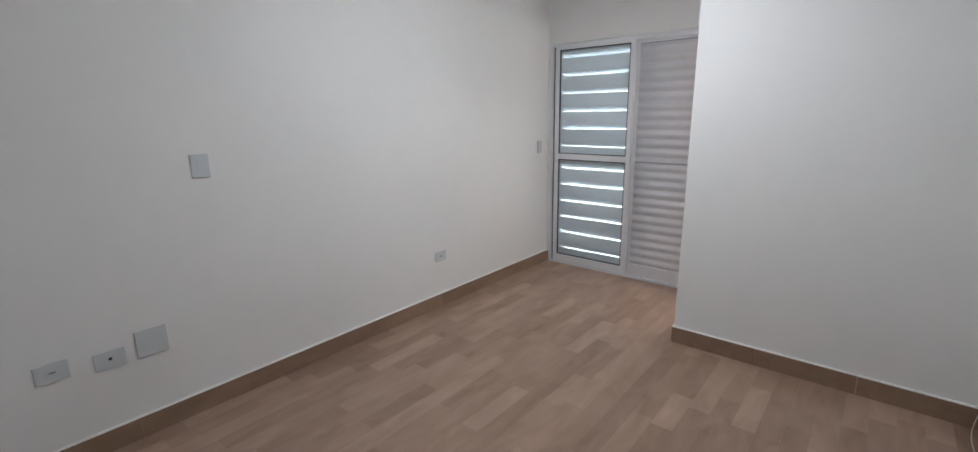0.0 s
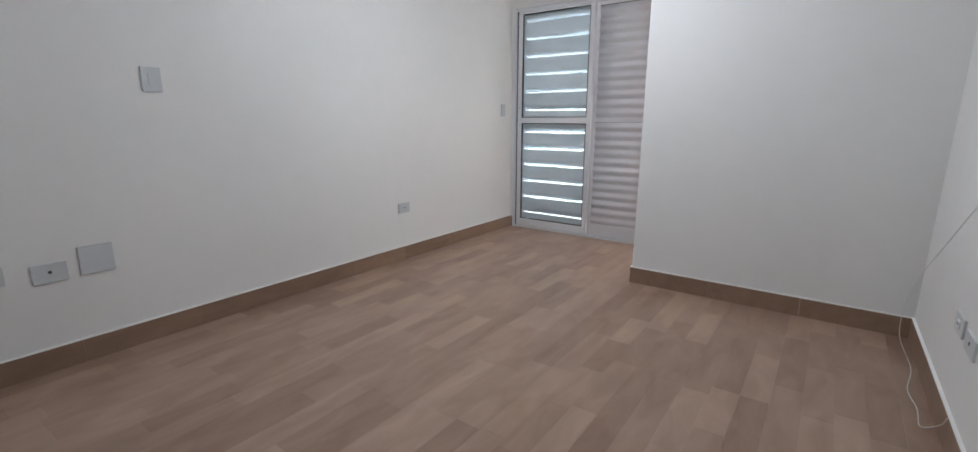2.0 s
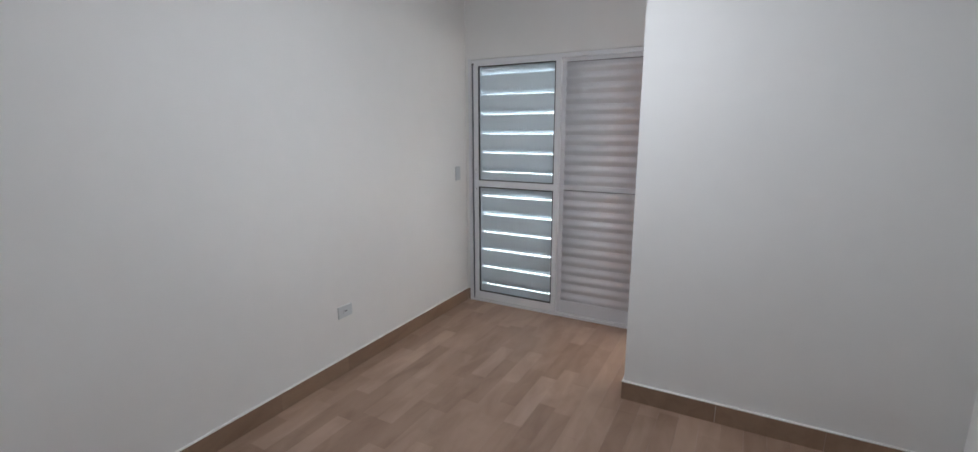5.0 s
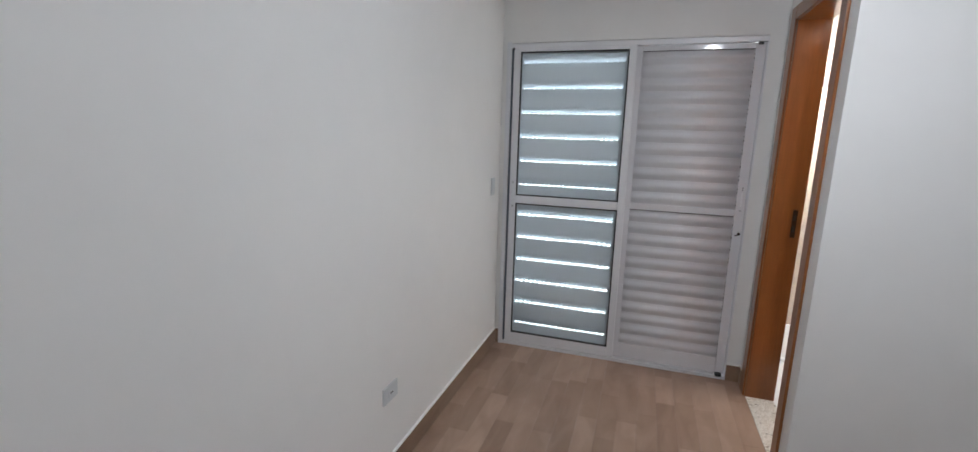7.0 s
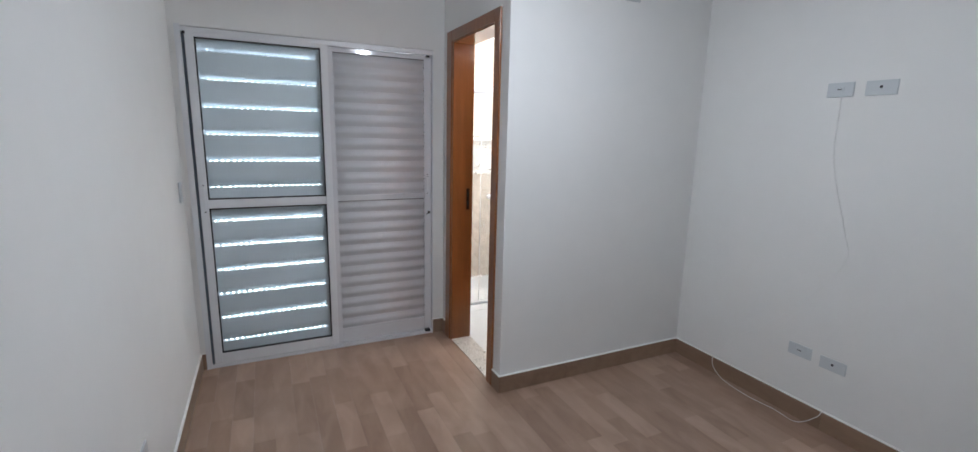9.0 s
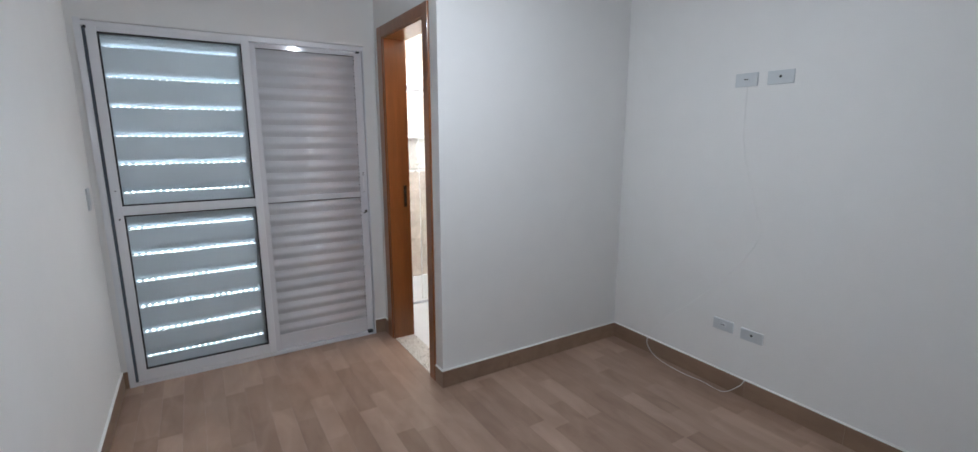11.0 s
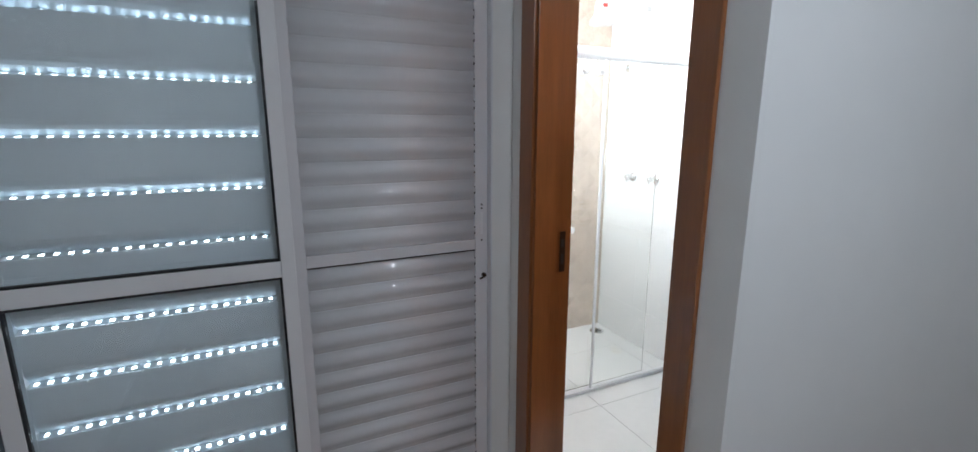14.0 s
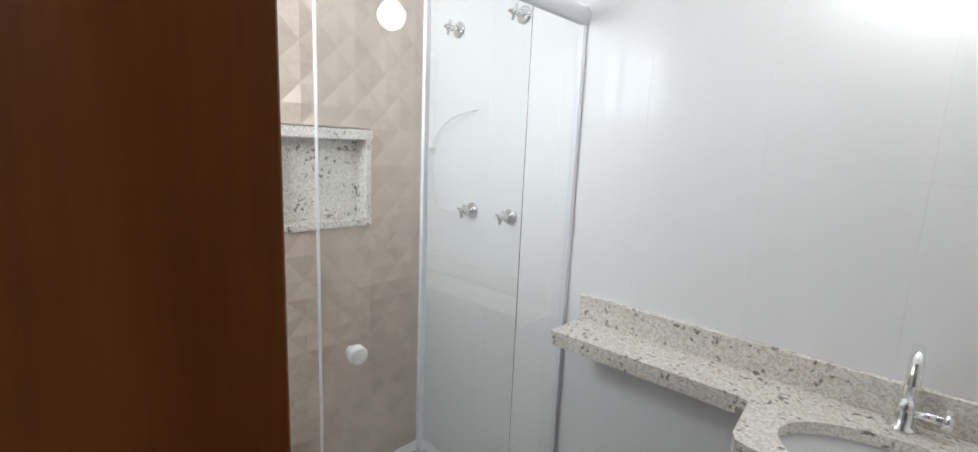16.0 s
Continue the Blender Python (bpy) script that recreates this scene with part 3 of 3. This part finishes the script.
for ring, low in ((top_o, o), (top_h, h)):
    n = len(ring)
    for k in range(n):
        tb.faces.new((ring[k], ring[(k + 1) % n], low[(k + 1) % n], low[k]))
part("worktop", tb, GRANITE, cnt)
part("backsplash", box(BX1 - 0.022, BX1 - 0.001, BY0 + 0.002, 4.876, cz + 0.0005, cz + 0.088, bevel=0.002), GRANITE, cnt)
ap = bmesh.new()
front = outline[4:-1]
inner = [(x + 0.02, y - 0.001) for x, y in front]
for (a, b), (c, d) in zip(zip(front, front[1:]), zip(inner, inner[1:])):
    v = [ap.verts.new((*p, z)) for z in (cz - 0.135, cz - ct - 0.0005) for p in (a, b, d, c)]
    for f in ((0, 1, 2, 3), (4, 5, 6, 7), (0, 1, 5, 4), (2, 3, 7, 6), (1, 2, 6, 5), (3, 0, 4, 7)):
        ap.faces.new([v[i] for i in f])
bmesh.ops.remove_doubles(ap, verts=ap.verts[:], dist=0.0003)
part("apron", ap, GRANITE, cnt)
part("shelf_edge", box(0.596, 0.616, 4.302, 4.874, cz - ct - 0.022, cz - ct - 0.0005, bevel=0.003), GRANITE, cnt)
bs = bmesh.new()
prev = None
for i in range(9):
    f = i / 8
    r = math.cos(f * math.pi / 2 * 0.93) ** 0.6
    ring = [bs.verts.new((BCX + (BRX + 0.006) * r * math.cos(2 * math.pi * k / seg), BCY + (BRY + 0.006) * r * math.sin(2 * math.pi * k / seg), cz - ct - 0.001 - 0.13 * math.sin(f * math.pi / 2))) for k in range(seg)]
    if prev:
        for k in range(seg):
            bs.faces.new((prev[k], prev[(k + 1) % seg], ring[(k + 1) % seg], ring[k]))
    prev = ring
bs.faces.new(prev)
bas = part("basin", bs, CERAMIC)
smooth(bas)
tagged(bas, "white oval ceramic basin set under the granite counter", "basin")
sol = bas.modifiers.new("thickness", "SOLIDIFY")
sol.thickness, sol.offset = 0.008, 1
part("drain", tube([(BCX + 0.01, BCY, cz - 0.1605), (BCX + 0.01, BCY, cz - 0.156)], 0.022, 16), CHROME, bas, "chrome drain")

fa = thing("basin_faucet", "polished chrome basin tap with swan neck and side handle", "faucet", at=(0.722, 3.985, cz))
smooth(part("base", tube([(0, 0, 0), (0, 0, 0.006), (0, 0, 0.012), (0, 0, 0.05), (0, 0, 0.075)], [0.028, 0.028, 0.019, 0.018, 0.014], 20), CHROME, fa))
smooth(part("spout", tube(curve_points([(0, 0, 0.07), (0, 0, 0.13), (-0.005, 0, 0.175), (-0.035, 0, 0.205), (-0.075, 0, 0.200), (-0.098, 0, 0.165), (-0.102, 0, 0.140)]), 0.0125, 14), CHROME, fa))
hb = bmesh.new()
tube([(0, -0.012, 0.042), (0, -0.062, 0.046)], 0.012, 14, hb), tube([(0, -0.062, 0.046), (0, -0.078, 0.046)], 0.019, 14, hb), tube([(0, -0.07, 0.02), (0, -0.07, 0.075)], 0.006, 8, hb)
smooth(part("handle", hb, CHROME, fa))


def cross_valve(y, z, label):
    v = thing("shower_valve", label, "valve", "shower valves", at=(BX1, y, z))
    smooth(part("rose", tube([(0, 0, 0), (-0.006, 0, 0), (-0.014, 0, 0)], [0.034, 0.034, 0.016], 20), CHROME, v))
    smooth(part("stem", tube([(-0.012, 0, 0), (-0.052, 0, 0)], 0.012, 12), CHROME, v))
    c = bmesh.new()
    for a in (0.3, 0.3 + math.pi / 2):
        dy, dz = 0.030 * math.cos(a), 0.030 * math.sin(a)
        tube([(-0.058, -dy, -dz), (-0.058, dy, dz)], 0.0065, 8, c)
    tube([(-0.048, 0, 0), (-0.070, 0, 0)], 0.012, 12, c)
    smooth(part("cross_handle", c, CHROME, v))


for y, z in ((5.461, 1.238), (5.243, 1.238), (5.576, 1.995), (5.226, 2.005)):
    cross_valve(y, z, "chrome cross-handle shower valve on the white tile")
hs = smooth(part("shower_hose", tube(curve_points([(0.735, 5.47, 1.235), (0.70, 5.60, 1.245), (0.715, 5.70, 1.33), (0.75, 5.73, 1.44), (0.76, 5.68, 1.55), (0.745, 5.56, 1.63), (0.734, 5.40, 1.66)]), 0.0042, 8), HOSE))
tagged(hs, "thin white shower hose hanging from the valve", "hose")
part("hose_clip", box(0.745, 0.785, 5.71, 5.722, 1.485, 1.497), HOSE, hs)
es = thing("electric_shower", "white plastic electric shower head with a small red label", "shower", at=(0.409, 5.40, 2.295))
smooth(part("body", tube([(0, 0, -0.075), (0, 0, -0.062), (0, 0, -0.02), (0, 0, 0.04), (0, 0, 0.075), (0, 0, 0.085)], [0.085, 0.088, 0.060, 0.055, 0.045, 0.02], 28), WHITEPL, es))
part("label", box(-0.050, -0.020, -0.062, -0.052, 0.012, 0.032), RED, es, "small red label")
smooth(part("arm", tube([(0.04, 0, 0.03), (0.20, 0.0, 0.05), (0.376, 0, 0.05)], 0.013, 12), WHITEPL, es))
# water point with braided hose, capped outlet
wv = thing("water_valve", "chrome water outlet with a braided hose hanging down", "valve", at=(BX1, 4.632, 0.207))
smooth(part("rose", tube([(0, 0, 0), (-0.012, 0, 0), (-0.02, 0, 0)], [0.028, 0.026, 0.014], 16), CHROME, wv))
smooth(part("hose", tube(curve_points([(-0.018, 0, 0), (-0.05, 0.01, -0.01), (-0.10, 0.03, -0.07), (-0.13, 0.04, -0.14), (-0.15, 0.045, -0.200)]), 0.0075, 8), STEEL, wv, "braided steel hose"))
pc = smooth(part("pipe_cap", tube([(BX1, 4.760, 0.384), (BX1 - 0.012, 4.760, 0.384)], [0.015, 0.013], 14), PLASTIC))
tagged(pc, "small grey plastic pipe cap on the white tile", "cap")
dr = thing("soil_pipe", "open floor drain for a toilet with yellow seal", "drain", at=(0.585, 4.60, 0.0))
part("seal", tube([(0, 0, 0.0), (0, 0, 0.02)], [0.032, 0.028], 20), material("yellow_wax_seal", (0.6, 0.45, 0.12), rough=0.5), dr)
fd = thing("shower_drain", "round metal shower floor drain", "drain", at=(0.68, 5.65, 0.0005))
part("grate", tube([(0, 0, 0.0), (0, 0, 0.004)], [0.055, 0.052], 24), CHROME, fd)
for k in range(5):
    part("slot", box(-0.03, 0.03, -0.026 + k * 0.012, -0.021 + k * 0.012, 0.0042, 0.005), DARK, fd)

# shower screen
GP = 4.955
scr = thing("shower_screen", "clear glass sliding shower screen with white aluminium rails", "shower screen")
prof = [(GP + 0.024 * math.cos(a), 1.962 + 0.032 * math.sin(a)) for a in (2 * math.pi * k / 16 for k in range(16))]
smooth(part("header_rail", sweep_x(prof, BX0 + 0.009, BX1 - 0.001), ALU, scr, "white rounded header rail"))
part("bottom_rail", box(BX0 + 0.009, BX1 - 0.001, GP - 0.018, GP + 0.018, 0.004, 0.026, bevel=0.004), ALU, scr)
part("wall_profile", box(BX1 - 0.024, BX1 - 0.001, GP - 0.013, GP + 0.013, 0.026, 1.932, bevel=0.003), ALU, scr)
part("wall_profile", box(BX0 + 0.009, BX0 + 0.03, GP - 0.013, GP + 0.013, 0.026, 1.932, bevel=0.003), ALU, scr)
f1 = part("fixed_pane", box(0.090, BX1 - 0.02, GP - 0.012, GP - 0.005, 0.026, 1.935), GLASS, scr, "clear fixed glass pane")
f2 = part("sliding_pane", box(-0.185, 0.505, GP + 0.008, GP + 0.015, 0.036, 1.935), GLASS, scr, "clear sliding glass pane with knob")
for o in (f1, f2):
    o.visible_shadow = False
part("edge_seal", box(-0.1865, -0.1848, GP + 0.006, GP + 0.017, 0.036, 1.932), WHITEPL, f2, "pale edge seal")
part("edge_profile", box(0.080, 0.094, GP - 0.014, GP - 0.003, 0.026, 1.932), ALU, scr)
smooth(part("knob", tube([(-0.112, GP - 0.034, 1.03), (-0.112, GP - 0.032, 1.03), (-0.112, GP - 0.014, 1.03), (-0.112, GP - 0.008, 1.03), (-0.112, GP + 0.008, 1.03)], [0.016, 0.021, 0.023, 0.014, 0.014], 20), WHITEPL, f2, "round white knob"))
# two white discs imitate the wall lamp's reflections in the panes
for x in (-0.05, 0.06):
    smooth(part("reflection_disc", tube([(x, GP - 0.020, 1.875), (x, GP + 0.008, 1.875)], 0.024, 20), WHITEPL, f2, "white disc standing in for the lamp's reflection in the glass"))

# granite niche in the beige wall
ni = thing("shower_niche", "granite-lined niche recessed in the beige tile wall", "niche", kind="structure")
part("shelf_top", box(0.021, 0.479, BY1 - 0.016, BY1 + 0.094, 1.520, 1.559), GRANITE, ni)
part("shelf_bottom", box(0.021, 0.479, BY1 - 0.010, BY1 + 0.094, 1.161, 1.190), GRANITE, ni)
part("back_panel", box(0.021, 0.479, BY1 + 0.075, BY1 + 0.095, 1.190, 1.520), GRANITE, ni)
for x0, x1 in ((0.021, 0.045), (0.455, 0.479)):
    part("side_panel", box(x0, x1, BY1 - 0.006, BY1 + 0.075, 1.190, 1.520), GRANITE, ni)

# ---- pieces last: wall tiles, floor tiles, floor strips ----
def tile_field(holder, name, axis, at, side, u0, u1, du, uo, z0, z1, dz, zo, mat, holes=(), thick=0.006, make=None):
    """Tiles on a wall plane; axis is the wall's normal. Joints lie at uo + k du and zo + k dz."""
    import_k = range(math.floor((u0 - uo) / du), math.ceil((u1 - uo) / du) + 1)
    for k in import_k:
        a, b = max(u0, uo + k * du), min(u1, uo + (k + 1) * du)
        if b - a < 0.004:
            continue
        for j in range(math.floor((z0 - zo) / dz), math.ceil((z1 - zo) / dz) + 1):
            c, d = max(z0, zo + j * dz), min(z1, zo + (j + 1) * dz)
            if d - c < 0.004:
                continue
            pieces = [(a, b, c, d)]
            for ha, hb, hc, hd in holes:
                nxt = []
                for p in pieces:
                    if p[1] <= ha or p[0] >= hb or p[3] <= hc or p[2] >= hd:
                        nxt.append(p)
                        continue
                    nxt += [(p[0], ha, p[2], p[3])] if p[0] < ha else []
                    nxt += [(hb, p[1], p[2], p[3])] if p[1] > hb else []
                    m0, m1 = max(p[0], ha), min(p[1], hb)
                    nxt += [(m0, m1, p[2], hc)] if p[2] < hc else []
                    nxt += [(m0, m1, hd, p[3])] if p[3] > hd else []
                pieces = nxt
            for p0, p1, q0, q1 in pieces:
                g = 0.0005
                lo, hi = sorted((at - side * thick, at))
                dims = (lo, hi, p0 + g, p1 - g) if axis == "x" else (p0 + g, p1 - g, lo, hi)
                if make:
                    part(name, make(p0 + g, p1 - g, q0 + g, q1 - g, at, side, thick), mat, holder)
                else:
                    part(name, box(*dims, q0 + g, q1 - g, bevel=0.0008), mat, holder)


def embossed(u0, u1, z0, z1, at, side, thick):
    """A beige tile with a relief of facets set in squares, facing -y."""
    bm = bmesh.new()
    box(u0, u1, at - side * thick + 0.0005, at + 0.0025, z0, z1, bm=bm)
    cell = 0.15
    nu, nz = max(1, round((u1 - u0) / cell)), max(1, round((z1 - z0) / cell))
    depth = 0.0068
    for i in range(nu):
        for j in range(nz):
            a, b = u0 + (u1 - u0) * i / nu, u0 + (u1 - u0) * (i + 1) / nu
            c, d = z0 + (z1 - z0) * j / nz, z0 + (z1 - z0) * (j + 1) / nz
            m, n = (a + b) / 2, (c + d) / 2
            y0, y1 = at + 0.0022, at + 0.0022 - depth
            ring = [(a, c, y0), (m, c, y1), (b, c, y0), (b, n, y1), (b, d, y0), (m, d, y1), (a, d, y0), (a, n, y1)]
            r = [bm.verts.new((x, y, z)) for x, z, y in ring]
            ctr = bm.verts.new((m, y0 + 0.0005, n))
            ctr.co = Vector((m, y0, n))
            for k in range(8):
                bm.faces.new((r[k], r[(k + 1) % 8], ctr))
    return bm


def tiled(name, label):
    return tagged(new(name), label, "tiling", kind="structure")


t = tiled("tiling_east", "large glossy white wall tiles with fine joints")
part("joint_bed", box(BX1 + 0.0010, RW - 0.001, BY0, BY1, 0, BH), TILEJ, t)
tile_field(t, "tile", "x", BX1, -1, BY0, BY1, 0.3405, 4.358, 0.0, BH, 0.60, 0.277, TILE, thick=0.0065)
t = tiled("tiling_south", "large glossy white wall tiles with fine joints")
tile_field(t, "tile", "y", BY0, 1, BX0, BX1, 0.3405, -0.2, 0.0, BH, 0.60, 0.277, TILE)
t = tiled("tiling_west", "large glossy white wall tiles with fine joints around door and window")
tile_field(t, "tile", "x", BX0, 1, BY0, BY1, 0.3405, 4.358, 0.0, BH, 0.60, 0.277, TILE, holes=((D0 - 0.002, D1 + 0.002, -1, DH), (5.20, 5.69, 1.70, 2.15)))
t = tiled("tiling_north", "beige embossed tiles with faceted relief in the shower")
part("joint_bed", box(BX0, 0.02, BY1 + 0.003, BY1 + 0.0055, 0, BH), BEIGEJ, t)
part("joint_bed", box(0.48, BX1, BY1 + 0.003, BY1 + 0.0055, 0, BH), BEIGEJ, t)
tile_field(t, "tile", "y", BY1, -1, BX0, BX1, 0.30, 0.48, 0.0, BH, 0.605, 0.357, BEIGE, holes=((0.02, 0.48, 1.16, 1.56),), make=embossed)
bf = tagged(part("floor", box(BX0 - 0.004, BX1 + 0.005, BY0 - 0.005, BY1 + 0.005, -0.12, -0.008), TILEJ), "glossy white tiled bathroom floor", "floor", kind="structure")
for i in range(3):
    for j in range(5):
        x0, y0 = BX0 + i * 0.60, BY0 + j * 0.60
        x1, y1 = min(BX1, x0 + 0.60), min(BY1, y0 + 0.60)
        if x1 - x0 > 0.01 and y1 - y0 > 0.01:
            part("floor_tile", box(x0 + 0.001, x1 - 0.001, y0 + 0.001, y1 - 0.001, -0.007, 0.0), FLOORTILE, bf)

fl = tagged(part("floor", box(LW - 0.15, RW + 0.15, -1.45, DW + 0.12, -0.14, -0.009), SCREED), "brown wood-look porcelain strip floor, slightly glossy", "floor", kind="structure")
rng = random.Random(4)
sw = 0.1070
for i in range(30):
    x0 = LW + i * sw
    end = DW if x0 + sw * 0.5 < BC else BW
    y = EY - 0.12 - rng.uniform(0.0, 0.40)
    while y < end:
        ln = rng.choice((0.34, 0.45, 0.45, 0.56))
        a, b = max(EY - 0.13, y), min(end + (0.0), y + ln)
        if b - a > 0.01:
            part("floor_strip", box(x0 + 0.0003, min(RW, x0 + sw) - 0.0003, a + 0.0003, b - 0.0003, -0.008, 0.0), FLOOR, fl)
        y += ln
